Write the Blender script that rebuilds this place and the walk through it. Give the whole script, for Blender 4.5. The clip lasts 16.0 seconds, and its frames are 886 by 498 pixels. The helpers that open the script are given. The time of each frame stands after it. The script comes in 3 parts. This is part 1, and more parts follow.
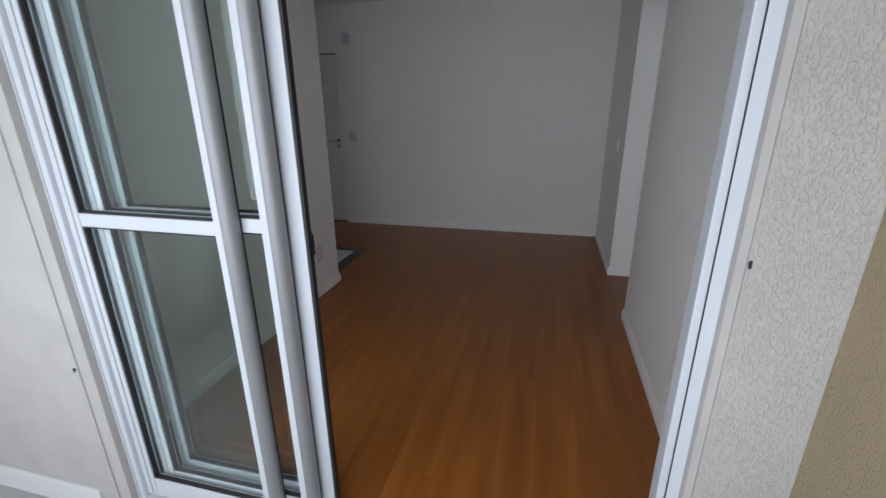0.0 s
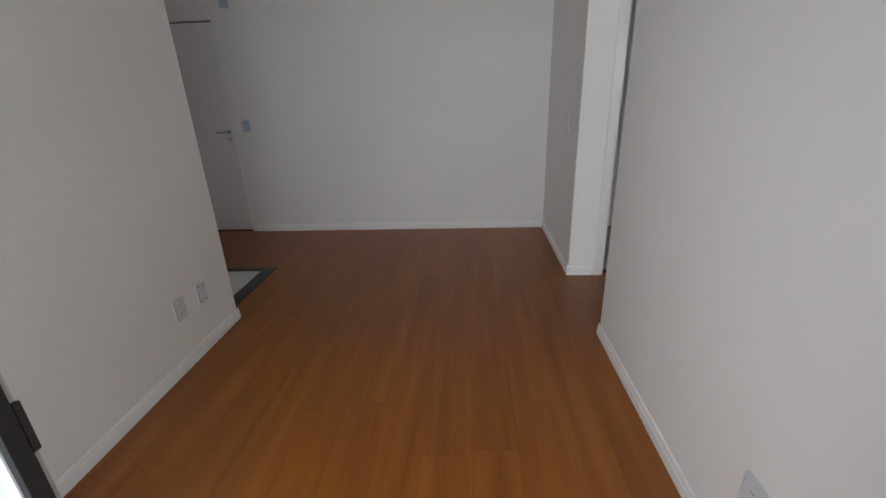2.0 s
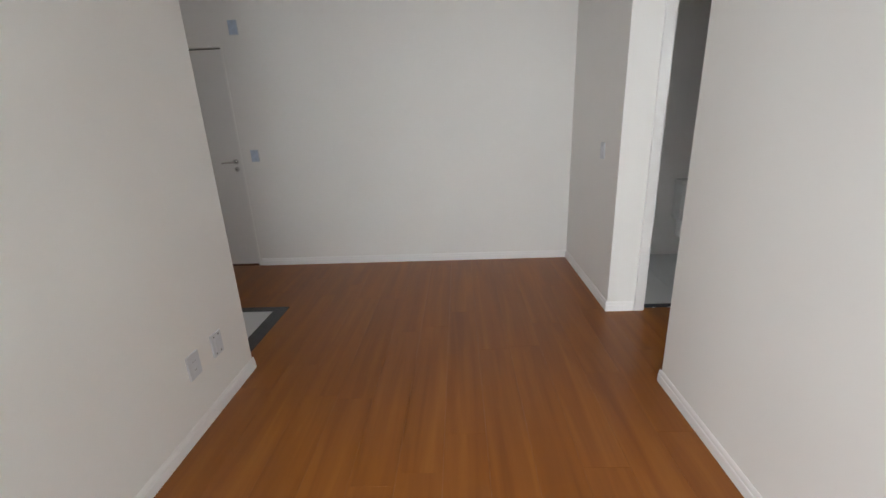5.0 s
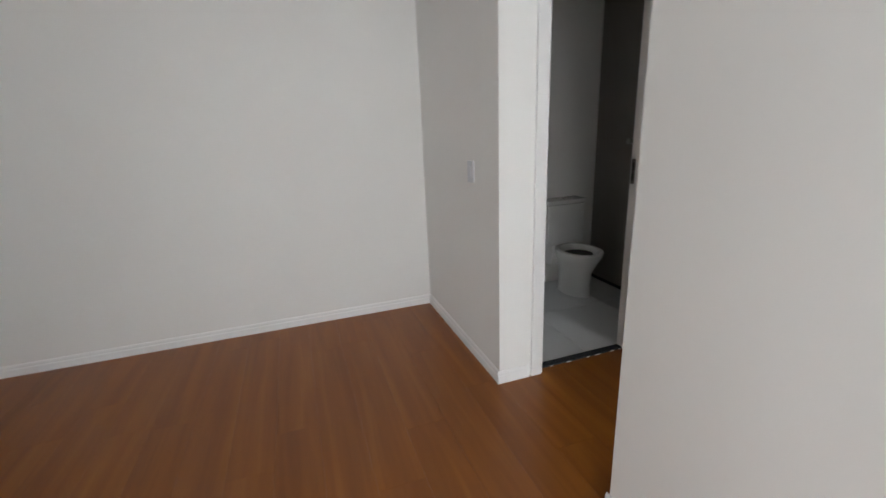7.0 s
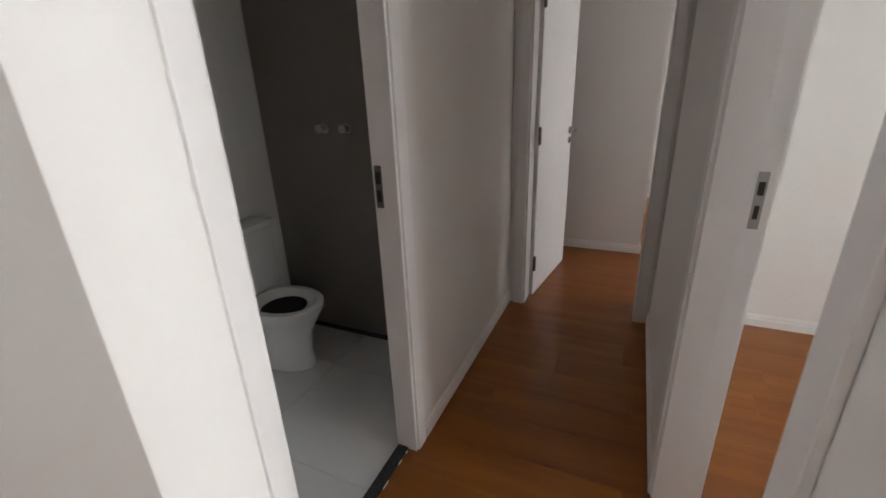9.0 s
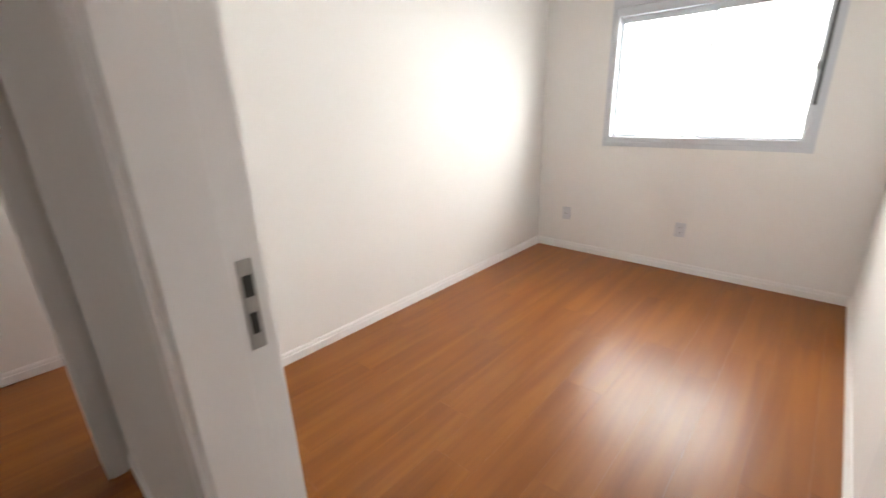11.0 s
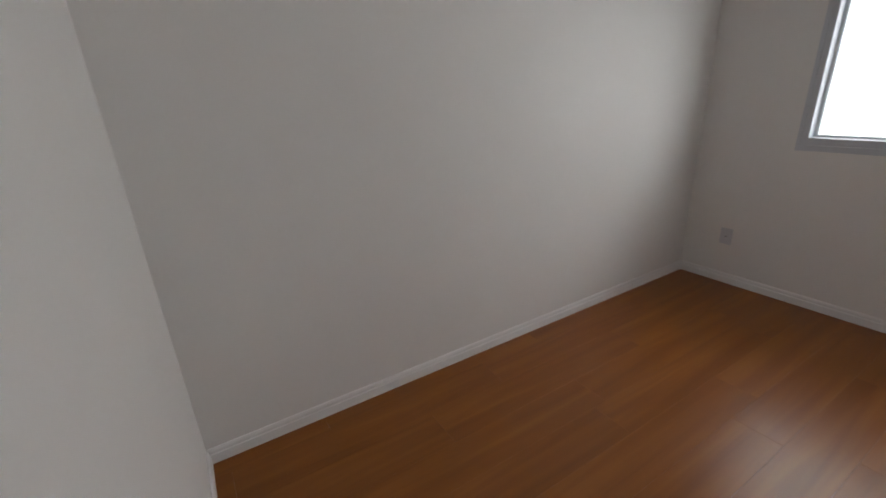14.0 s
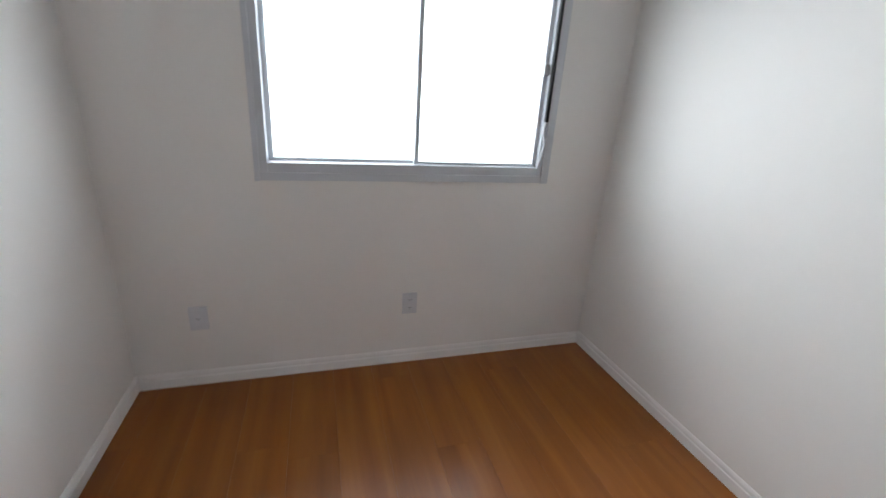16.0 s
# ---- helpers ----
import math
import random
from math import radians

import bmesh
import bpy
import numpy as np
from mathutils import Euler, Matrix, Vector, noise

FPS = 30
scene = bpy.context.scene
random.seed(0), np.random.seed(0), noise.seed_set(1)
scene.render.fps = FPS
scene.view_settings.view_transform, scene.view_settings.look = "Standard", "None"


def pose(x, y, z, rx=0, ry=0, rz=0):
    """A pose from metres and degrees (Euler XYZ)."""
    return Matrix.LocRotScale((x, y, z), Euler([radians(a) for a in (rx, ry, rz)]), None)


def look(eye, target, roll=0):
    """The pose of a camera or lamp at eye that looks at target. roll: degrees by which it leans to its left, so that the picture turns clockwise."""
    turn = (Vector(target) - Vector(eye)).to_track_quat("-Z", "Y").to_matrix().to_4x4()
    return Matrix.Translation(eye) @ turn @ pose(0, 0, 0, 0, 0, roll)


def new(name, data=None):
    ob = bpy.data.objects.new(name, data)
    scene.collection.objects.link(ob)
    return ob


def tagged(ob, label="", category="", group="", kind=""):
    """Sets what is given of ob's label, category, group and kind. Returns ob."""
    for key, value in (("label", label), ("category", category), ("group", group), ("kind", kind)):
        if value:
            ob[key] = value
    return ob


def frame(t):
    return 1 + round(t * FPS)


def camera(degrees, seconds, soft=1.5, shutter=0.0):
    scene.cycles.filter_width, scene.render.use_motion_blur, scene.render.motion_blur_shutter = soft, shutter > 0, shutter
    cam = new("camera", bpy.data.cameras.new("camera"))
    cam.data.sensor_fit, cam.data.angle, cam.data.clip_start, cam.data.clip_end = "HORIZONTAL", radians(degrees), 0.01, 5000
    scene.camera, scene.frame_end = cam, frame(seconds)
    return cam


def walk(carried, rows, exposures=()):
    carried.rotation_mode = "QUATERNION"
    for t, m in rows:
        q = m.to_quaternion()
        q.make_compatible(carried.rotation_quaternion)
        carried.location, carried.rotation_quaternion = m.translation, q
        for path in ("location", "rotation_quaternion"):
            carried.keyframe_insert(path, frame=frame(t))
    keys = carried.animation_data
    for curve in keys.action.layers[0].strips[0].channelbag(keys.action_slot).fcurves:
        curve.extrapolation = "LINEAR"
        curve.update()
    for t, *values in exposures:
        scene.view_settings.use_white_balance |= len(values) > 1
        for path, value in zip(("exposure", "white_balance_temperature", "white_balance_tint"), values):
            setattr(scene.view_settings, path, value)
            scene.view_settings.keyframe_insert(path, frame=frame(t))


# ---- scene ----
cam = camera(92.7, 16.0, soft=1.5, shutter=0.25)
PATH = [
    (0, (1.745, 1.039, 1.471), (1.289, 2.88, 0.836), -0.4),
    (0.5, (1.676, 1.209, 1.435), (1.372, 3.069, 0.764), -0.7),
    (1, (1.608, 1.413, 1.426), (1.518, 3.284, 0.727), -2.6),
    (1.5, (1.616, 1.641, 1.427), (1.518, 3.517, 0.743), -2.4),
    (2, (1.583, 1.784, 1.43), (1.452, 3.648, 0.717), -2.1),
    (2.5, (1.427, 1.896, 1.437), (1.433, 3.789, 0.79), -3.4),
    (3, (1.321, 1.954, 1.453), (1.34, 3.864, 0.858), -1.5),
    (5.5, (1.288, 2.075, 1.446), (1.184, 3.972, 0.82), -2.5),
    (6, (1.367, 2.321, 1.441), (1.328, 4.213, 0.794), 0.0),
    (6.5, (1.374, 2.712, 1.386), (1.564, 4.619, 0.814), 0.7),
    (7, (1.418, 3.065, 1.383), (2.041, 4.883, 0.829), -2.4),
    (7.5, (1.594, 3.431, 1.406), (2.513, 5.125, 0.873), -2.0),
    (8, (1.72, 3.755, 1.357), (2.898, 5.276, 0.812), -1.9),
    (8.2, (1.793, 3.877, 1.392), (3.128, 5.242, 0.794), -2.5),
    (10.3, (2.51, 4.421, 1.39), (4.342, 3.941, 0.748), -2.7),
    (10.5, (2.583, 4.344, 1.4), (4.311, 3.557, 0.771), -3.4),
    (10.7, (2.633, 4.262, 1.41), (4.236, 3.217, 0.83), -3.3),
    (11, (2.732, 4.161, 1.379), (4.018, 2.772, 0.733), -2.0),
    (11.5, (2.887, 4.068, 1.387), (3.713, 2.357, 0.763), -1.3),
    (12, (2.947, 3.964, 1.392), (3.341, 2.101, 0.781), -0.7),
    (12.5, (2.979, 3.815, 1.396), (3.454, 1.968, 0.791), 0.7),
    (13, (3.025, 3.683, 1.458), (4.196, 2.174, 0.867), -1.2),
    (13.5, (2.92, 3.649, 1.45), (4.528, 2.595, 0.902), -1.7),
    (13.8, (3.022, 3.692, 1.46), (4.685, 2.791, 0.811), -1.7),
    (14, (3.099, 3.722, 1.435), (4.712, 2.762, 0.744), -2.9),
    (14.5, (3.237, 3.506, 1.362), (4.447, 2.13, 0.561), -2.0),
    (15, (3.428, 3.117, 1.391), (3.96, 1.356, 0.606), 1.6),
    (15.5, (3.677, 2.745, 1.388), (3.681, 0.898, 0.622), 5.5),
    (16, (3.987, 2.407, 1.375), (3.426, 0.607, 0.709), 3.8),
]
walk(cam, [(t, look(eye, target, roll)) for t, eye, target, roll in PATH], exposures=[(0, -1.85, 6150, 13), (1, -1.8, 6250, 13), (2, -1.2, 6500, 13), (2.5, -0.9, 6650, 12), (3, -0.72, 6700, 12), (5.5, -0.55, 6650, 12), (6.2, -0.64, 6600, 12), (7, -0.58, 6600, 12), (8, -0.5, 6550, 13), (8.2, -0.55, 6550, 14), (10.3, 0.65, 7450, 15), (10.5, 0.6, 7400, 15), (11.0, 0.35, 7100, 15), (11.5, -0.05, 6850, 15), (12, -0.5, 6800, 16), (12.5, -0.9, 6750, 16), (13.5, -1.35, 6800, 16), (14, -1.35, 6800, 16), (15, -0.68, 6500, 14), (16, -0.65, 6350, 13)])

# ---- light ----
world = bpy.data.worlds.new("overcast_sky")
scene.world = world
world.use_nodes = True
wn, wl = world.node_tree.nodes, world.node_tree.links
wn.clear()
w_out = wn.new("ShaderNodeOutputWorld")
w_bg = wn.new("ShaderNodeBackground")
w_sky = wn.new("ShaderNodeTexSky")
w_sky.sky_type = "NISHITA"
w_sky.sun_disc = False
w_sky.sun_elevation = radians(50)
w_sky.sun_rotation = radians(200)
w_hsv = wn.new("ShaderNodeHueSaturation")
w_hsv.inputs["Saturation"].default_value = 0.18
wl.new(w_sky.outputs[0], w_hsv.inputs["Color"])
wl.new(w_hsv.outputs[0], w_bg.inputs["Color"])
wl.new(w_bg.outputs[0], w_out.inputs[0])
w_bg.inputs["Strength"].default_value = 0.06

sun = new("sun", bpy.data.lights.new("sun", "SUN"))
sun.data.energy = 0.5
sun.data.angle = radians(25)
sun.data.color = (1.0, 0.97, 0.93)
sun.matrix_world = look((0, 0, 0), (-0.2, 0.64, -0.77))


def sky_panel(name, m, w, h, power, color=(0.92, 0.968, 1.0)):
    lamp = new(name, bpy.data.lights.new(name, "AREA"))
    lamp.data.shape, lamp.data.size, lamp.data.size_y = "RECTANGLE", w, h
    lamp.data.energy, lamp.data.color = power, color
    lamp.matrix_world = m
    return lamp


sky_panel("overcast_skylight", look((3.0, -3.6, 3.3), (3.0, 2.0, 3.1)), 60.0, 8.0, 20000)


# ---- materials ----
def material(name, base, rough=0.5, metal=0.0, var=0.06, scale=3.0, bump=0.0, bump_scale=80.0, spec=0.5):
    m = bpy.data.materials.new(name)
    m.use_nodes = True
    n, l = m.node_tree.nodes, m.node_tree.links
    b = n["Principled BSDF"]
    b.inputs["Metallic"].default_value = metal
    b.inputs["Specular IOR Level"].default_value = spec
    co = n.new("ShaderNodeTexCoord")
    n1 = n.new("ShaderNodeTexNoise")
    n1.inputs["Scale"].default_value, n1.inputs["Detail"].default_value = scale, 6
    l.new(co.outputs["Object"], n1.inputs["Vector"])
    ramp = n.new("ShaderNodeValToRGB")
    ramp.color_ramp.elements[0].position, ramp.color_ramp.elements[1].position = 0.3, 0.7
    ramp.color_ramp.elements[0].color = (*[c * (1 - var) for c in base], 1)
    ramp.color_ramp.elements[1].color = (*[min(1, c * (1 + var)) for c in base], 1)
    l.new(n1.outputs["Fac"], ramp.inputs["Fac"])
    l.new(ramp.outputs[0], b.inputs["Base Color"])
    n2 = n.new("ShaderNodeTexNoise")
    n2.inputs["Scale"].default_value, n2.inputs["Detail"].default_value = bump_scale, 4
    l.new(co.outputs["Object"], n2.inputs["Vector"])
    mr = n.new("ShaderNodeMapRange")
    mr.inputs["To Min"].default_value, mr.inputs["To Max"].default_value = rough * 0.85, min(1, rough * 1.15)
    l.new(n2.outputs["Fac"], mr.inputs["Value"])
    l.new(mr.outputs[0], b.inputs["Roughness"])
    if bump:
        bp = n.new("ShaderNodeBump")
        bp.inputs["Strength"].default_value, bp.inputs["Distance"].default_value = bump, 0.004
        l.new(n2.outputs["Fac"], bp.inputs["Height"])
        l.new(bp.outputs[0], b.inputs["Normal"])
    return m


def wood_material(name):
    """Laminate plank: long grain along y, each plank a little different."""
    m = bpy.data.materials.new(name)
    m.use_nodes = True
    n, l = m.node_tree.nodes, m.node_tree.links
    b = n["Principled BSDF"]
    co = n.new("ShaderNodeTexCoord")
    info = n.new("ShaderNodeObjectInfo")
    off = n.new("ShaderNodeVectorMath")
    off.operation = "MULTIPLY_ADD"
    l.new(info.outputs["Random"], off.inputs[0])
    off.inputs[1].default_value = (7.3, 31.0, 3.0)
    l.new(co.outputs["Object"], off.inputs[2])
    st = n.new("ShaderNodeMapping")
    st.inputs["Scale"].default_value = (1.0, 0.06, 1.0)
    l.new(off.outputs[0], st.inputs["Vector"])
    broad = n.new("ShaderNodeTexNoise")
    broad.inputs["Scale"].default_value, broad.inputs["Detail"].default_value = 14, 4
    broad.inputs["Distortion"].default_value = 0.5
    fine = n.new("ShaderNodeTexNoise")
    fine.inputs["Scale"].default_value, fine.inputs["Detail"].default_value = 130, 5
    for t in (broad, fine):
        l.new(st.outputs[0], t.inputs["Vector"])
    mix = n.new("ShaderNodeMix")
    mix.inputs["Factor"].default_value = 0.06
    l.new(broad.outputs["Fac"], mix.inputs["A"])
    l.new(fine.outputs["Fac"], mix.inputs["B"])
    add = n.new("ShaderNodeMath")
    add.operation = "MULTIPLY_ADD"
    l.new(info.outputs["Random"], add.inputs[0])
    add.inputs[1].default_value = 0.02
    l.new(mix.outputs["Result"], add.inputs[2])
    ramp = n.new("ShaderNodeValToRGB")
    e = ramp.color_ramp.elements
    e[0].position, e[0].color = 0.22, (0.188, 0.0550, 0.0088, 1)
    e[1].position, e[1].color = 0.86, (0.365, 0.132, 0.0215, 1)
    mid = e.new(0.55)
    mid.color = (0.275, 0.0895, 0.0140, 1)
    l.new(add.outputs[0], ramp.inputs["Fac"])
    l.new(ramp.outputs[0], b.inputs["Base Color"])
    mr = n.new("ShaderNodeMapRange")
    mr.inputs["From Min"].default_value, mr.inputs["From Max"].default_value = 0.35, 0.65
    mr.inputs["To Min"].default_value, mr.inputs["To Max"].default_value = 0.29, 0.33
    l.new(broad.outputs["Fac"], mr.inputs["Value"])
    l.new(mr.outputs[0], b.inputs["Roughness"])
    b.inputs["Specular IOR Level"].default_value = 0.40
    return m


def glass_material(name):
    m = bpy.data.materials.new(name)
    m.use_nodes = True
    b = m.node_tree.nodes["Principled BSDF"]
    b.inputs["Base Color"].default_value = (0.86, 0.92, 0.90, 1)
    b.inputs["Roughness"].default_value = 0.0
    b.inputs["Transmission Weight"].default_value = 1.0
    b.inputs["IOR"].default_value = 1.45
    return m


def stucco_material(name, base):
    """Rough sprayed render with small worm-like pits."""
    m = material(name, base, 0.85, var=0.05, scale=6)
    n, l = m.node_tree.nodes, m.node_tree.links
    co = n.new("ShaderNodeTexCoord")
    mp = n.new("ShaderNodeMapping")
    mp.inputs["Scale"].default_value = (1, 1, 0.45)
    v = n.new("ShaderNodeTexNoise")
    v.inputs["Scale"].default_value, v.inputs["Detail"].default_value, v.inputs["Distortion"].default_value = 250, 3, 0.6
    l.new(co.outputs["Object"], mp.inputs["Vector"])
    l.new(mp.outputs[0], v.inputs["Vector"])
    rp = n.new("ShaderNodeValToRGB")
    rp.color_ramp.elements[0].position, rp.color_ramp.elements[1].position = 0.36, 0.50
    l.new(v.outputs["Fac"], rp.inputs["Fac"])
    bp = n.new("ShaderNodeBump")
    bp.inputs["Strength"].default_value, bp.inputs["Distance"].default_value = 0.65, 0.003
    l.new(rp.outputs[0], bp.inputs["Height"])
    l.new(bp.outputs[0], n["Principled BSDF"].inputs["Normal"])
    return m


PAINT = material("white_wall_paint", (0.825, 0.815, 0.795), 0.75, var=0.015, scale=1.3, bump=0.05, bump_scale=260)
CEIL = material("ceiling_paint", (0.82, 0.81, 0.79), 0.85, var=0.015, bump=0.03)
TRIM = material("white_lacquered_trim", (0.86, 0.855, 0.85), 0.35, var=0.02, scale=5)
DOORW = material("white_door_lacquer", (0.78, 0.77, 0.755), 0.6, spec=0.3, var=0.015, scale=2, bump=0.02, bump_scale=40)
ALU = material("white_coated_aluminium", (0.60, 0.63, 0.67), 0.32, var=0.02, scale=8)
ALUG = material("grey_anodised_aluminium", (0.36, 0.365, 0.375), 0.35, metal=0.4, var=0.04, scale=9)
SILVER = material("silver_grey_aluminium", (0.27, 0.275, 0.285), 0.38, metal=0.2, var=0.04, scale=9)
HINGE = material("dark_steel_hinge", (0.16, 0.15, 0.14), 0.4, metal=0.8, var=0.1, scale=30)
RUBBER = material("black_rubber_gasket", (0.015, 0.015, 0.016), 0.6, var=0.2, scale=30)
CHROME = material("brushed_chrome", (0.62, 0.61, 0.60), 0.18, metal=1.0, var=0.04, scale=20)
STEEL = material("dull_steel", (0.42, 0.41, 0.40), 0.4, metal=1.0, var=0.08, scale=30)
PLASTIC = material("white_plastic", (0.64, 0.66, 0.695), 0.35, var=0.02, scale=20)
FILM = material("bluish_protective_film", (0.46, 0.54, 0.66), 0.35, var=0.10, scale=30)
DARK = material("dark_hollow", (0.03, 0.027, 0.024), 0.8, var=0.2, scale=30)
GRANITE = material("dark_grey_granite", (0.045, 0.05, 0.057), 0.25, var=0.5, scale=160)
TILE = material("white_glazed_tile", (0.74, 0.75, 0.755), 0.16, var=0.02, scale=2.5)
# greyish beige tile, darkened so its colour carries the bathroom's shade
BATHTILE_SHADED = material("wall_tile_darkened_for_shade", (0.20, 0.185, 0.165), 0.35, var=0.05, scale=2)
CERAMIC = material("white_ceramic", (0.80, 0.80, 0.79), 0.08, var=0.01, scale=4)
STUCCO = stucco_material("textured_grey_render", (0.47, 0.455, 0.43))
SMOOTH = material("smooth_grey_render", (0.46, 0.445, 0.425), 0.8, var=0.06, scale=9, bump=0.15, bump_scale=90)
BEIGE = stucco_material("ochre_beige_render", (0.37, 0.295, 0.18))
CEMENT = material("grey_cement", (0.36, 0.36, 0.36), 0.85, var=0.12, scale=12, bump=0.2)
WOOD = wood_material("reddish_brown_laminate")
SUBFLOOR = material("dark_underlay", (0.10, 0.045, 0.02), 0.9, var=0.1)
GLASS = glass_material("clear_glass")


# ---- building blocks ----
def box(bm, x0, x1, y0, y1, z0, z1, bevel=0.0):
    r = bmesh.ops.create_cube(bm, size=1.0)
    vs = r["verts"]
    for v in vs:
        v.co = Vector(((x0 + x1) / 2 + v.co.x * (x1 - x0), (y0 + y1) / 2 + v.co.y * (y1 - y0), (z0 + z1) / 2 + v.co.z * (z1 - z0)))
    if bevel:
        es = list({e for v in vs for e in v.link_edges})
        bmesh.ops.bevel(bm, geom=es, offset=bevel, segments=2, affect="EDGES", profile=0.7)
    return bm


def boxes(*dims, bevel=0.0):
    bm = bmesh.new()
    for d in dims:
        box(bm, *d, bevel=bevel)
    return bm


def tube(bm, a, b, r0, r1=None, seg=20, cap=True):
    a, b = Vector(a), Vector(b)
    d = b - a
    m = Matrix.Translation((a + b) / 2) @ d.to_track_quat("Z", "Y").to_matrix().to_4x4()
    bmesh.ops.create_cone(bm, cap_ends=cap, segments=seg, radius1=r0, radius2=r0 if r1 is None else r1, depth=d.length, matrix=m)
    return bm


def mesh_object(name, bm, mat, smooth=False):
    me = bpy.data.meshes.new(name)
    bmesh.ops.recalc_face_normals(bm, faces=bm.faces)
    bm.to_mesh(me)
    bm.free()
    me.materials.append(mat)
    if smooth:
        for p in me.polygons:
            p.use_smooth = True
        me.set_sharp_from_angle(angle=radians(40))
    return new(name, me)


def part(name, bm, mat, parent, label="", smooth=False):
    ob = mesh_object(name, bm, mat, smooth)
    ob.parent = parent
    ob.matrix_parent_inverse = Matrix.Identity(4)
    if label:
        tagged(ob, label)
    return ob


def thing(name, m, label, category, group="", kind=""):
    ob = new(name)
    ob.empty_display_size = 0.1
    ob.matrix_world = m
    return tagged(ob, label, category, group, kind)


def structure(name, bm, mat, label, category):
    return tagged(mesh_object(name, bm, mat), label, category, kind="structure")


H = 2.62     # ceiling height
XR = 2.353   # party wall, living side
XB = 2.461   # party wall, bedroom side
YS = 0.446   # bedroom window wall
YN = 3.903   # bedroom door wall, inside
YC = 4.038   # corridor, near wall
YB = 4.917   # corridor, bathroom wall
YF = 6.16    # far wall of the living room
XE = 4.638   # wall at the corridor's end
XL = 4.829   # bedroom's other long wall
YO = 1.966   # balcony side of the living room's facade
YI = 2.16    # living side of the facade

# ---- large structure ----
structure("wall_party", boxes((XR, XB, YI, YN, 0, H)), PAINT, "smooth white painted wall between living room and bedroom", "wall")
structure("wall_party_outer", boxes((XR + 0.02, XB, YS, YI, 0, H)), PAINT, "white painted bedroom wall beside the balcony", "wall")
structure("wall_bedroom_door", boxes((XR, 2.530, YN, YC, 0, H), (3.381, XL + 0.12, YN, YC, 0, H), (2.530, 3.381, YN, YC, 2.10, H)), PAINT, "white painted wall with the bedroom doorway", "wall")
structure("wall_bedroom_east", boxes((XL, XL + 0.12, 0.3, YN, 0, H)), PAINT, "long white painted bedroom wall", "wall")
structure("wall_bedroom_window", boxes((XB, 2.87, YS - 0.145, YS, 0, H), (4.215, XL, YS - 0.145, YS, 0, H), (2.87, 4.215, YS - 0.145, YS, 0, 1.03), (2.87, 4.215, YS - 0.145, YS, 2.17, H)), PAINT, "white painted wall below and around the window", "wall")
structure("wall_far", boxes((-0.83, 4.75, YF, YF + 0.14, 0, H), (-2.6, -1.66, YF, YF + 0.14, 0, H), (-1.66, -0.83, YF, YF + 0.14, 2.105, H)), PAINT, "plain white painted end wall of the living room", "wall")
structure("wall_living_west", boxes((-0.13, -0.012, YI, 4.237, 0, H)), PAINT, "white painted side wall ending at the kitchen", "wall")
structure("wall_stub", boxes((XR, XR + 0.13, YB + 0.08, YF, 0, H)), PAINT, "short white wall beside the corridor", "wall")
structure("wall_bathroom", boxes((XR, 2.599, YB, YB + 0.08, 0, H), (3.25, XE, YB, YB + 0.08, 0, H), (2.599, 3.25, YB, YB + 0.08, 2.10, H)), PAINT, "white painted corridor wall with the bathroom doorway", "wall")
structure("wall_corridor_end", boxes((XE, XE + 0.12, YC, 4.10, 0, H), (XE, XE + 0.12, 4.83, YB + 0.08, 0, H), (XE, XE + 0.12, 4.10, 4.83, 2.10, H)), PAINT, "white wall with a doorway at the corridor's end", "wall")
structure("wall_facade", boxes((-0.6, 0.190, YO + 0.006, YI, -0.1, H), (2.172, XR + 0.02, YO + 0.006, YI, -0.1, H), (0.190, 2.172, YO + 0.006, YI, 2.25, H)), PAINT, "white painted facade wall around the sliding door", "wall")
structure("wall_kitchen_west", boxes((-2.72, -2.6, YI, YF + 0.14, 0, H)), PAINT, "plain white wall closing the kitchen", "wall")
structure("wall_kitchen_south", boxes((-2.6, -2.3, YI, YI + 0.12, 0, H), (-1.7, -0.13, YI, YI + 0.12, 0, H), (-2.3, -1.7, YI, YI + 0.12, 0, 1.3), (-2.3, -1.7, YI, YI + 0.12, 1.95, H)), PAINT, "plain white kitchen wall with a window opening", "wall")
# these bathroom walls hold the room's shade in their dark tile colour
structure("wall_bathroom_shower", boxes((3.915, 3.985, YB + 0.08, 6.205, 0, H)), BATHTILE_SHADED, "bathroom partition wall, its deep shade put into the tile colour", "wall")
structure("wall_bathroom_east", boxes((4.30, 4.42, YB + 0.08, 6.325, 0, H)), BATHTILE_SHADED, "bathroom side wall", "wall")
structure("wall_bathroom_far", boxes((XR + 0.13, 4.30, 6.205, 6.325, 0, H)), BATHTILE_SHADED, "bathroom wall behind the toilet, tile darkened for shade", "wall")
structure("wall_far_bedroom_stub", boxes((5.86, 5.98, 4.10, 6.3, 0, H)), PAINT, "white wall in the room past the corridor", "wall")
structure("wall_far_bedroom_east", boxes((7.97, 8.09, 0.3, 6.3, 0, H)), PAINT, "bright white wall at the end of the far room", "wall")
structure("wall_far_bedroom_north", boxes((XE + 0.12, 7.97, 6.3, 6.42, 0, H)), PAINT, "plain white wall closing the far room", "wall")
structure("wall_far_bedroom_south", boxes((XL + 0.12, 5.75, YS - 0.145, YS, 0, H), (7.45, 7.97, YS - 0.145, YS, 0, H), (5.75, 7.45, YS - 0.145, YS, 0, 0.95), (5.75, 7.45, YS - 0.145, YS, 2.1, H)), PAINT, "plain white window wall of the far room", "wall")
structure("wall_side_close", boxes((XE + 0.0, XE + 0.12, YB + 0.08, 6.3, 0, H)), PAINT, "plain white wall closing the far room", "wall")
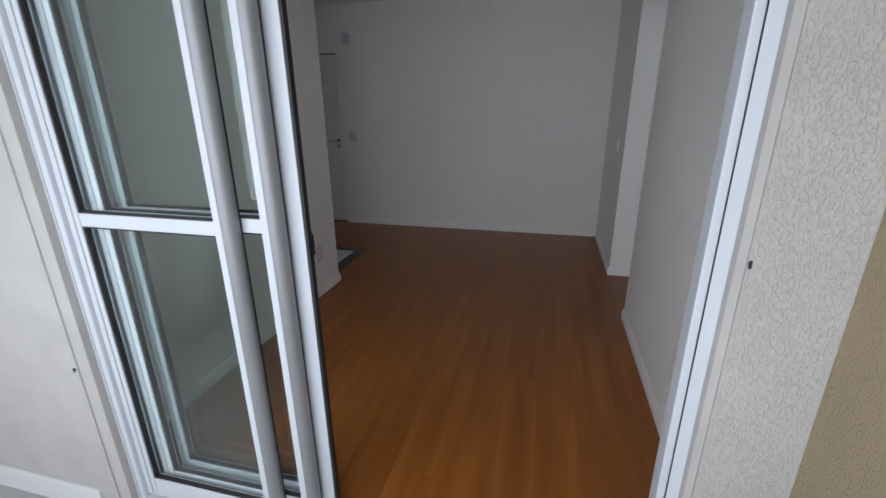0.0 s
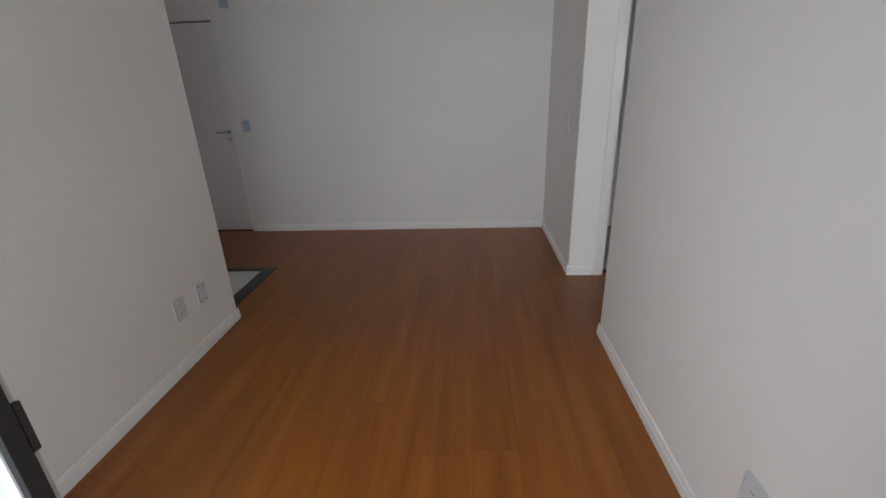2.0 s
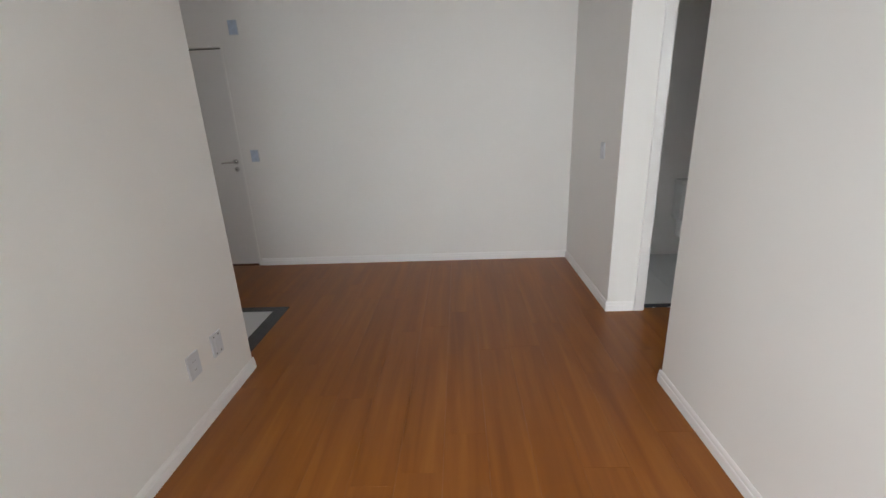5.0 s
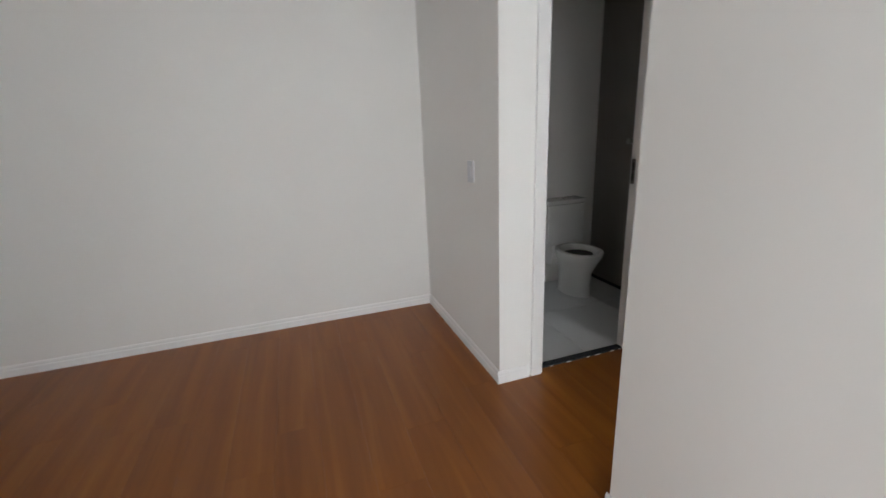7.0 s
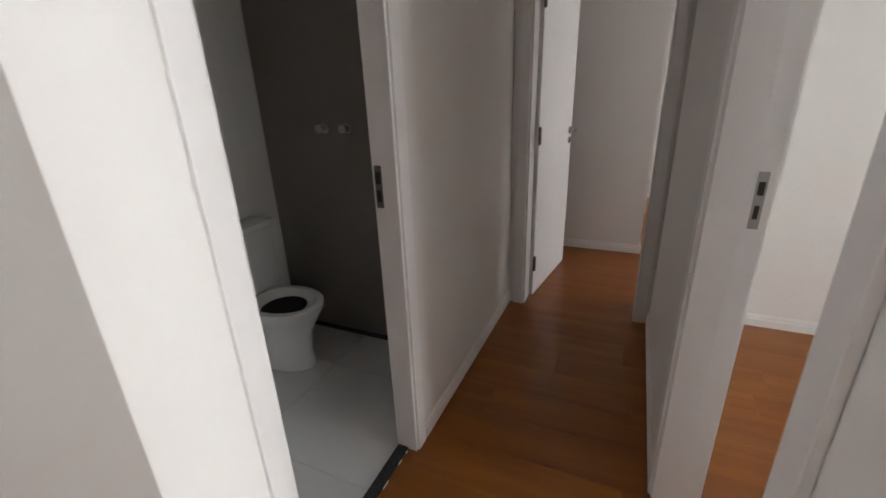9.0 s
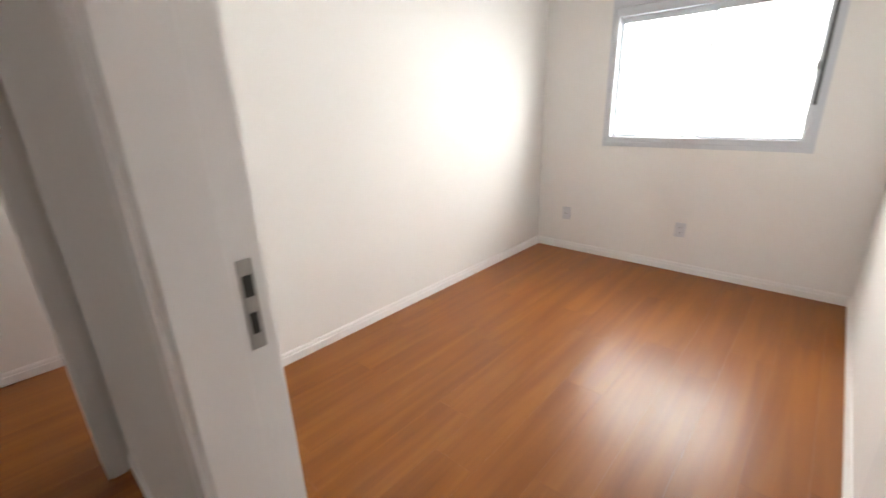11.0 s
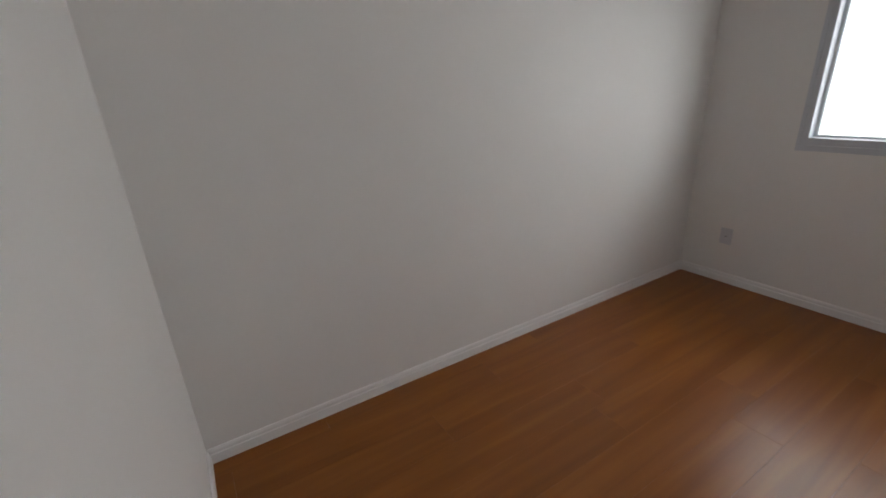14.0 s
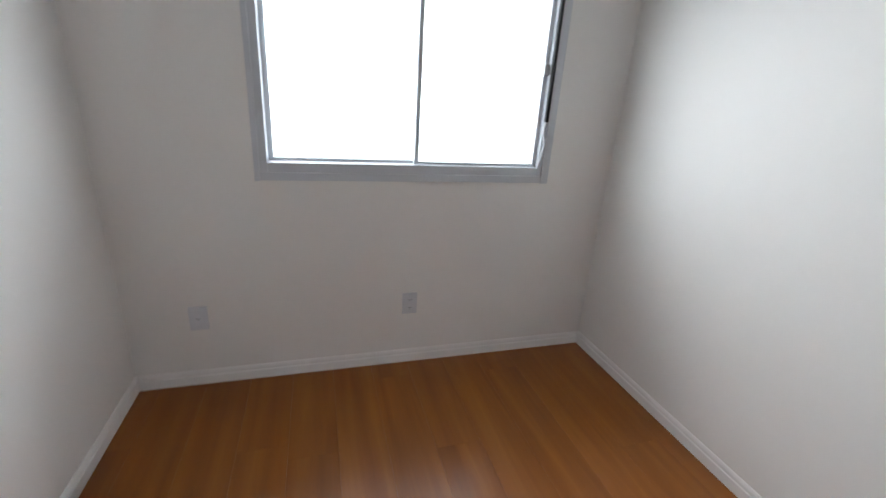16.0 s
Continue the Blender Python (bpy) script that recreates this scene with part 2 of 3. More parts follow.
structure("ceiling", boxes((-2.72, 8.09, YI, 6.52, H, H + 0.15), (XR, 8.09, 0.3, YI, H, H + 0.15)), CEIL, "flat white ceiling", "ceiling")

# balcony
structure("render_right", boxes((2.146, XR - 0.012, YO - 0.012, YO + 0.006, -0.05, H)), STUCCO, "grey textured outside render beside the door", "wall")
structure("render_left", boxes((-0.6, 0.213, YO - 0.012, YO + 0.006, -0.05, H)), SMOOTH, "smooth pale grey outside render", "wall")
structure("reveal_right", boxes((2.128, 2.172, YO - 0.006, 2.040, -0.05, 2.25)), SMOOTH, "smooth grey render strip round the door frame", "wall")
structure("reveal_left", boxes((0.190, 0.267, YO - 0.006, YI, -0.05, 2.25)), SMOOTH, "smooth grey render strip round the door frame", "wall")
structure("render_side", boxes((XR - 0.012, XR + 0.02, 0.3, YO + 0.006, -0.05, H)), BEIGE, "ochre beige textured outside wall", "wall")
structure("balcony_west_wall", boxes((-0.72, -0.6, 0.30, YI, -0.05, H)), SMOOTH, "pale grey balcony side wall", "wall")
# out of view; its low height lets more light reach the far wall
structure("unseen_balcony_parapet", boxes((-0.6, XR - 0.012, 0.30, 0.40, -0.05, 0.50)), SMOOTH, "unseen pale grey balcony parapet, kept low to let light in", "parapet")
structure("balcony_floor", boxes((-0.72, XR, 0.30, YI - 0.02, -0.15, -0.05)), CEMENT, "grey cement balcony floor", "floor")
# added out of view, hung low to keep steep skylight off the floor
structure("unseen_balcony_ceiling", boxes((-0.60, XR - 0.012, 0.30, YO - 0.012, 2.36, H + 0.15)), CEIL, "unseen white balcony ceiling, set low to cut steep light", "ceiling")
structure("door_sill", boxes((0.267, 2.128, YO - 0.02, YI, -0.05, -0.001), bevel=0.003), CEMENT, "grey cement sill under the sliding door", "sill")
structure("balcony_baseboard", boxes((-0.6, 0.13, YO - 0.024, YO - 0.012, -0.05, 0.055), bevel=0.003), TILE, "white tiled skirting on the balcony", "baseboard")
structure("ground", boxes((-400, 400, -600, 200, -12.2, -12)), CEMENT, "hazy grey ground far below", "ground")


# ---- skirting boards ----
def skirting(name, runs, label="white lacquered skirting board"):
    """runs: (axis, fixed face, side, start, end); side is the way it stands out of the wall."""
    bm = bmesh.new()
    t, h = 0.012, 0.074
    for axis, f, side, a, b in runs:
        g0, g1 = (f, f + side * t)
        if axis == "x":
            prof = [(g0, 0), (g1, 0), (g1, h * 0.62), (g0 + side * t * 0.70, h * 0.66), (g0 + side * t * 0.70, h * 0.86), (g0 + side * t * 0.35, h), (g0, h)]
            va = [bm.verts.new((a, y, z)) for y, z in prof]
            vb = [bm.verts.new((b, y, z)) for y, z in prof]
        else:
            prof = [(g0, 0), (g1, 0), (g1, h * 0.62), (g0 + side * t * 0.70, h * 0.66), (g0 + side * t * 0.70, h * 0.86), (g0 + side * t * 0.35, h), (g0, h)]
            va = [bm.verts.new((x, a, z)) for x, z in prof]
            vb = [bm.verts.new((x, b, z)) for x, z in prof]
        k = len(prof)
        bm.faces.new(va)
        bm.faces.new(list(reversed(vb)))
        for i in range(k):
            bm.faces.new((va[i], vb[i], vb[(i + 1) % k], va[(i + 1) % k]))
    return structure(name, bm, TRIM, label, "baseboard")


skirting("baseboard_far", [("x", YF, -1, -0.81, XR)])
skirting("baseboard_stub", [("y", XR, -1, YB, YF - 0.014)])
skirting("baseboard_stub_end", [("x", YB, -1, XR - 0.014, 2.538)])
skirting("baseboard_corridor", [("x", YB, -1, 3.312, XE)])
skirting("baseboard_corridor_near", [("x", YC, 1, XR, 2.470), ("x", YC, 1, 3.443, XE)])
skirting("baseboard_east", [("y", XR, -1, YI + 0.02, YC + 0.014)])
skirting("baseboard_west", [("y", -0.012, 1, YI + 0.02, 4.249)])
skirting("baseboard_west_end", [("x", 4.237, 1, -0.13, -0.012)])
skirting("baseboard_bedroom_west", [("y", XB, 1, YS, YN)])
skirting("baseboard_bedroom_east", [("y", XL, -1, YS, YN)])
skirting("baseboard_bedroom_window", [("x", YS, 1, XB + 0.014, XL - 0.014)])
skirting("baseboard_bedroom_door", [("x", YN, -1, 3.443, XL - 0.014)])
skirting("baseboard_far_bedroom", [("y", 5.86, -1, 4.10, 6.3)])
skirting("baseboard_far_bedroom_end", [("x", 4.10, -1, 5.846, 5.98)])
skirting("baseboard_far_bedroom_east", [("y", 7.97, -1, YS, 6.3)])


# ---- doors ----
def lever(parent, x, y, z, nx, ny, reach):
    """A lever handle with a round rose and a key rose on the face whose normal is (nx, ny); reach: signed way of the lever along the leaf."""
    n = Vector((nx, ny, 0))
    along = Vector((-ny, nx, 0)) * (1 if reach > 0 else -1)
    c = Vector((x, y, z))
    bm = tube(bmesh.new(), c, c + n * 0.009, 0.027, 0.025, 28)
    rose = part("rose", bm, CHROME, parent, "round chrome handle rose", True)
    pts = [c + n * 0.009, c + n * 0.040, c + n * 0.050 + along * 0.012, c + n * 0.050 + along * 0.055, c + n * 0.046 + along * 0.118 - Vector((0, 0, 0.004))]
    bm = bmesh.new()
    for i in range(len(pts) - 1):
        tube(bm, pts[i], pts[i + 1], 0.0095 - 0.0008 * i, 0.0095 - 0.0008 * (i + 1), 14)
        bmesh.ops.create_uvsphere(bm, u_segments=12, v_segments=8, radius=0.0095 - 0.0008 * (i + 1), matrix=Matrix.Translation(pts[i + 1]))
    part("lever", bm, CHROME, parent, "curved chrome door lever", True)
    k = c - Vector((0, 0, 0.072))
    key = part("key_rose", tube(bmesh.new(), k, k + n * 0.008, 0.025, 0.023, 28), CHROME, parent, "chrome key rose", True)
    bm = tube(bmesh.new(), k + n * 0.0081, k + n * 0.0095, 0.0055, None, 12)
    q = k + n * 0.0088 - Vector((0, 0, 0.010))
    box(bm, q.x - 0.0022 if nx == 0 else q.x - 0.0007, q.x + 0.0022 if nx == 0 else q.x + 0.0007, q.y - 0.0022 if ny == 0 else q.y - 0.0007, q.y + 0.0022 if ny == 0 else q.y + 0.0007, q.z - 0.008, q.z + 0.008)
    part("keyhole", bm, DARK, key)


def hinge(parent, x, y, z):
    bm = tube(bmesh.new(), (x, y, z - 0.045), (x, y, z + 0.045), 0.010, None, 14)
    for dz in (-0.047, 0.047):
        bmesh.ops.create_uvsphere(bm, u_segments=12, v_segments=8, radius=0.009, matrix=Matrix.Translation((x, y, z + dz)))
    part("hinge", bm, HINGE, parent, "dark steel door hinge", True)


def casing_x(name, x0, x1, ya, yb, top, label):
    """Door lining and casings for a doorway in a wall that runs along x, from ya to yb deep."""
    ob = thing(name, pose(0, 0, 0), label, "door frame", kind="structure")
    w, t = 0.062, 0.012
    part("jamb", boxes((x0, x0 + 0.024, ya - 0.004, yb + 0.004, 0, top - 0.024), bevel=0.002), TRIM, ob)
    part("jamb", boxes((x1 - 0.024, x1, ya - 0.004, yb + 0.004, 0, top - 0.024), bevel=0.002), TRIM, ob)
    part("head", boxes((x0, x1, ya - 0.004, yb + 0.004, top - 0.024, top), bevel=0.002), TRIM, ob)
    for y0, y1 in ((ya - t - 0.001, ya - 0.001), (yb + 0.001, yb + t + 0.001)):
        part("casing", boxes((x0 - w + 0.012, x0 + 0.012, y0, y1, 0, top + w - 0.012), bevel=0.003), TRIM, ob)
        part("casing", boxes((x1 - 0.012, x1 + w - 0.012, y0, y1, 0, top + w - 0.012), bevel=0.003), TRIM, ob)
        part("casing", boxes((x0 + 0.013, x1 - 0.013, y0, y1, top - 0.012, top + w - 0.012), bevel=0.003), TRIM, ob)
    return ob


# bedroom door, open against the party wall
f = casing_x("door_frame_1", 2.530, 3.381, YN, YC, 2.10, "white lacquered bedroom door frame with a strike plate")
part("stop", boxes((3.345, 3.357, YN + 0.050, YC + 0.002, 0, 2.07), bevel=0.002), TRIM, f)
bm = boxes((3.3545, 3.3567, YN + 0.013, YN + 0.037, 1.020, 1.170), bevel=0.0008)
sp = part("strike_plate", bm, STEEL, f, "dull steel strike plate")
part("latch_hole", boxes((3.3530, 3.3550, YN + 0.018, YN + 0.032, 1.110, 1.145)), DARK, sp)
part("bolt_hole", boxes((3.3530, 3.3550, YN + 0.020, YN + 0.031, 1.047, 1.083)), DARK, sp)

leaf = thing("door_1", pose(0, 0, 0), "open white lacquered bedroom door with chrome lever handle", "door", kind="structure")
part("leaf", boxes((2.512, 2.547, YN - 0.852, YN - 0.030, 0.008, 2.07), bevel=0.002), DOORW, leaf)
lever(leaf, 2.547, 3.076, 1.086, 1, 0, 1)
for z in (0.25, 1.05, 1.85):
    hinge(leaf, 2.556, YN - 0.020, z)

# bathroom door, open inwards
f = casing_x("door_frame_2", 2.599, 3.25, YB, YB + 0.08, 2.10, "white lacquered bathroom door frame with a strike plate")
bm = boxes((3.2235, 3.2257, YB + 0.050, YB + 0.076, 1.030, 1.170), bevel=0.0008)
sp = part("strike_plate", bm, HINGE, f, "dark steel strike plate")
part("latch_hole", boxes((3.2220, 3.2240, YB + 0.054, YB + 0.072, 1.11, 1.15)), DARK, sp)
part("bolt_hole", boxes((3.2220, 3.2240, YB + 0.055, YB + 0.071, 1.05, 1.09)), DARK, sp)
leaf = thing("door_2", pose(0, 0, 0), "white bathroom door standing open inwards", "door", kind="structure")
part("leaf", boxes((2.596, 2.631, YB + 0.08, YB + 0.745, 0.012, 2.07), bevel=0.002), DOORW, leaf)
lever(leaf, 2.631, YB + 0.685, 1.075, 1, 0, -1)
sill = structure("threshold_bathroom", boxes((2.623, 3.226, YB + 0.034, YB + 0.080, -0.004, 0.010), bevel=0.003), GRANITE, "dark granite threshold under the bathroom door", "threshold")
rng = random.Random(21)
for x in (2.71, 2.83, 2.97, 3.04, 3.15, 3.205):
    w = rng.uniform(0.006, 0.022)
    part("mortar_fleck", boxes((x - w, x + w, YB + 0.0345 - rng.uniform(0.003, 0.006), YB + 0.0335, 0.0002, 0.0045), bevel=0.0012), TRIM, sill, "white mortar fleck beside the threshold")

# door at the corridor's end
ob = thing("door_frame_3", pose(0, 0, 0), "white lacquered door frame at the corridor's end", "door frame", kind="structure")
part("jamb", boxes((XE - 0.004, XE + 0.124, 4.806, 4.83, 0, 2.076), bevel=0.002), TRIM, ob)
part("jamb", boxes((XE - 0.004, XE + 0.124, 4.10, 4.124, 0, 2.076), bevel=0.002), TRIM, ob)
part("head", boxes((XE - 0.004, XE + 0.124, 4.10, 4.83, 2.076, 2.10), bevel=0.002), TRIM, ob)
for x0, x1 in ((XE - 0.013, XE - 0.001), (XE + 0.121, XE + 0.133)):
    part("casing", boxes((x0, x1, 4.818, 4.88, 0, 2.15), bevel=0.003), TRIM, ob)
    part("casing", boxes((x0, x1, 4.062, 4.112, 0, 2.15), bevel=0.003), TRIM, ob)
    part("casing", boxes((x0, x1, 4.113, 4.817, 2.088, 2.15), bevel=0.003), TRIM, ob)
leaf = thing("door_3", pose(4.765, 4.815, 0, 0, 0, -7.5), "white lacquered door standing open past the corridor", "door", kind="structure")
part("leaf", boxes((0.0, 0.73, -0.035, 0.0, 0.008, 2.07), bevel=0.002), DOORW, leaf)
lever(leaf, 0.675, -0.035, 1.075, 0, -1, -1)
for z in (0.25, 1.10, 1.85):
    hinge(leaf, -0.006, -0.043, z)

# entry door
leaf = thing("door_4", pose(0, 0, 0), "closed white flush entry door with steel lever", "door", kind="structure")
part("leaf", boxes((-1.64, -0.855, YF + 0.032, YF + 0.067, 0.010, 2.092), bevel=0.002), DOORW, leaf)
lever(leaf, -0.915, YF + 0.032, 1.075, 0, -1, -1)
ob = thing("door_frame_4", pose(0, 0, 0), "white painted entry door frame", "door frame", kind="structure")
part("jamb", boxes((-0.85, -0.83, YF - 0.004, YF + 0.14, 0, 2.105), bevel=0.003), PAINT, ob)
part("jamb", boxes((-1.66, -1.645, YF - 0.004, YF + 0.14, 0, 2.105), bevel=0.003), PAINT, ob)
# added near-black block closes the opening and paints the shade in the leaf's gaps
part("gap_shade_block", boxes((-1.645, -0.85, YF + 0.07, YF + 0.14, 0, 2.105)), DARK, ob)
structure("threshold_entry", boxes((-1.645, -0.85, YF - 0.006, YF + 0.068, -0.004, 0.007), bevel=0.002), SUBFLOOR, "dark brown threshold strip under the entry door", "threshold")


# ---- sockets, switches ----
def plate(name, m, label, category, kind, w=0.078, h=0.118):
    """A wall plate; m: its place, with local -y standing out of the wall."""
    ob = thing(name, m, label, category, "wall plates")
    part("cover", boxes((-w / 2, w / 2, -0.010, 0, -h / 2, h / 2), bevel=0.0035), PLASTIC, ob)
    if kind == "socket":
        for dz in (0.022, -0.022):
            s = part("outlet", tube(bmesh.new(), (0, -0.0095, dz), (0, -0.0108, dz), 0.017, 0.016, 6), PLASTIC, ob)
            bm = bmesh.new()
            for dx in (-0.007, 0, 0.007):
                tube(bm, (dx, -0.0104, dz - (0.003 if dx == 0 else 0)), (dx, -0.0112, dz - (0.003 if dx == 0 else 0)), 0.0022, None, 8)
            part("pin_holes", bm, DARK, s)
    elif kind == "switch":
        part("rocker", boxes((-0.014, 0.014, -0.0145, -0.009, -0.030, 0.030), bevel=0.002), PLASTIC, ob)
    elif kind == "single":
        s = part("outlet", tube(bmesh.new(), (0, -0.0095, 0), (0, -0.0110, 0), 0.020, 0.019, 6), PLASTIC, ob)
        bm = bmesh.new()
        for dx in (-0.007, 0, 0.007):
            tube(bm, (dx, -0.0106, -(0.003 if dx == 0 else 0)), (dx, -0.0114, -(0.003 if dx == 0 else 0)), 0.0024, None, 8)
        part("pin_holes", bm, DARK, s)
    elif kind == "blank":
        part("insert", boxes((-0.020, 0.020, -0.0125, -0.009, -0.032, 0.032), bevel=0.002), PLASTIC, ob)
        for dx in (-0.021, 0.021):
            for dz in (-0.047, 0.047):
                part("screw", tube(bmesh.new(), (dx, -0.0098, dz), (dx, -0.0110, dz), 0.0042, None, 10), DARK, ob)
    elif kind == "film":
        part("film", boxes((-w / 2 + 0.004, w / 2 - 0.004, -0.0125, -0.0098, -h / 2 + 0.006, h / 2 - 0.006), bevel=0.001), FILM, ob, "bluish protective film")
    return ob


plate("wall_socket", pose(-0.012, 3.735, 0.350, 0, 0, 90), "white double wall socket beside another plate", "socket", "socket", 0.088, 0.125)
plate("blank_plate", pose(-0.012, 3.936, 0.350, 0, 0, 90), "white blanking plate with four dark screws", "wall plate", "blank", 0.088, 0.125)
plate("wall_socket", pose(XR, 2.668, 0.345, 0, 0, -90), "white double wall socket near the balcony door", "socket", "socket", 0.085, 0.125)
plate("blank_plate", pose(XR, 2.485, 0.345, 0, 0, -90), "white wall plate with dark screws near the balcony door", "wall plate", "blank", 0.085, 0.125)
plate("light_switch", pose(XR, 5.248, 1.140, 0, 0, -90), "white light switch on the short wall", "switch", "switch")
plate("light_switch", pose(-0.695, YF, 1.130, 0, 0, 0), "light switch under bluish film by the entry door", "switch", "film")
plate("bell_plate", pose(-0.695, YF, 2.255, 0, 0, 0), "wall plate under bluish film high by the entry door", "wall plate", "film", 0.085, 0.125)
plate("light_switch", pose(XB, 2.212, 1.143, 0, 0, 90), "white wall plate, farther of a pair in the bedroom", "switch", "switch")
plate("light_switch", pose(XB, 2.430, 1.143, 0, 0, 90), "white light switch, nearer of a pair in the bedroom", "switch", "switch")
plate("wall_socket", pose(4.532, YS, 0.355, 0, 0, 180), "white wall socket near the bedroom corner", "socket", "single")
plate("wall_socket", pose(3.542, YS, 0.355, 0, 0, 180), "white wall socket under the bedroom window", "socket", "socket")

# ---- bedroom window ----
win = thing("window_1", pose(0.008, 0, 0), "grey-white aluminium sliding window with roller shutter box", "window", kind="structure")
fr = part("window_frame", boxes((4.180, 4.215, YS - 0.105, YS + 0.002, 1.03, 2.045), (2.87, 2.892, YS - 0.105, YS + 0.002, 1.03, 2.045), (2.892, 4.180, YS - 0.105, YS + 0.002, 1.03, 1.075), (2.892, 4.180, YS - 0.105, YS + 0.002, 1.985, 2.045), bevel=0.003), ALU, win)
part("trim", boxes((4.212, 4.234, YS, YS + 0.010, 0.995, 2.215), bevel=0.003), ALU, win)
part("trim", boxes((2.828, 2.869, YS, YS + 0.010, 0.995, 2.215), bevel=0.003), ALU, win)
part("trim", boxes((2.870, 4.211, YS, YS + 0.010, 0.998, 1.033), bevel=0.003), ALU, win)
part("shutter_box", boxes((2.874, 4.211, YS - 0.125, YS + 0.014, 2.046, 2.148), bevel=0.004), ALU, win, "grey-white shutter box")
part("shutter_lid", boxes((2.874, 4.211, YS - 0.125, YS + 0.012, 2.156, 2.215), bevel=0.003), ALU, win)
part("slot", boxes((2.90, 4.19, YS - 0.115, YS + 0.006, 2.149, 2.155)), RUBBER, win)


def sash(x0, x1, y, side):
    w = 0.022
    s = part("sash", boxes((x0, x0 + w, y - 0.014, y + 0.014, 1.076, 1.984), (x1 - w, x1, y - 0.014, y + 0.014, 1.076, 1.984), (x0 + w, x1 - w, y - 0.0135, y + 0.0135, 1.076, 1.090), (x0 + w, x1 - w, y - 0.0135, y + 0.0135, 1.940, 1.984), bevel=0.002), ALU, win)
    part("gasket", boxes((x0 + w, x1 - w, y + 0.012, y + 0.0145, 1.9845, 1.9865)), RUBBER, s, "dark rubber line above the sash")
    p = part("pane", boxes((x0 + 0.012, x1 - 0.012, y - 0.003, y + 0.003, 1.082, 1.948)), GLASS, s)
    p.visible_shadow = False
    part("catch", boxes((side - 0.012, side + 0.016, y + 0.012, y + 0.034, 1.512, 1.562), bevel=0.005), ALUG, s, "small grey sash catch")
    return s


sash(3.507, 4.180, YS - 0.075, 3.522)
sash(2.892, 3.533, YS - 0.035, 2.905)
part("strap_guide", boxes((2.872, 2.888, YS + 0.003, YS + 0.016, 1.30, 2.04), bevel=0.002), RUBBER, win, "black shutter strap guide")
bm = bmesh.new()
sp_pts = [Vector((2.880 + 0.008 * math.sin(i * 0.9), YS + 0.008, 1.30 - i * 0.022)) for i in range(10)]
for i in range(9):
    tube(bm, sp_pts[i], sp_pts[i + 1], 0.007, None, 8)
part("cord", bm, PLASTIC, win, "loose white shutter cord", True)

# ---- balcony sliding door ----
sd = thing("sliding_door", pose(0, 0, 0), "white aluminium glazed sliding door with stacked open leaves", "door", kind="structure")
part("frame_jamb", boxes((2.098, 2.128, 1.982, 2.040, 0, 2.25), (2.078, 2.0975, 1.987, 2.038, 0, 2.19), bevel=0.003), ALU, sd)
part("jamb_groove", boxes((2.0965, 2.0985, 1.9815, 1.984, 0.02, 2.19)), RUBBER, sd, "dark groove line in the jamb")
part("frame_jamb", boxes((0.267, 0.303, 1.985, 2.15, 0, 2.25), bevel=0.003), ALU, sd)
part("jamb_groove", boxes((0.2785, 0.2805, 1.9835, 1.987, 0.02, 2.19)), ALUG, sd, "grey groove line in the jamb")
part("frame_head", boxes((0.303, 2.077, 1.985, 2.15, 2.19, 2.25), bevel=0.003), ALU, sd)
part("frame_track", boxes((0.303, 2.077, 1.985, 2.15, 0, 0.022), (0.303, 2.077, 2.015, 2.021, 0.022, 0.034), (0.303, 2.077, 2.065, 2.071, 0.022, 0.034), (0.303, 2.077, 2.129, 2.135, 0.022, 0.034), bevel=0.002), ALU, sd)


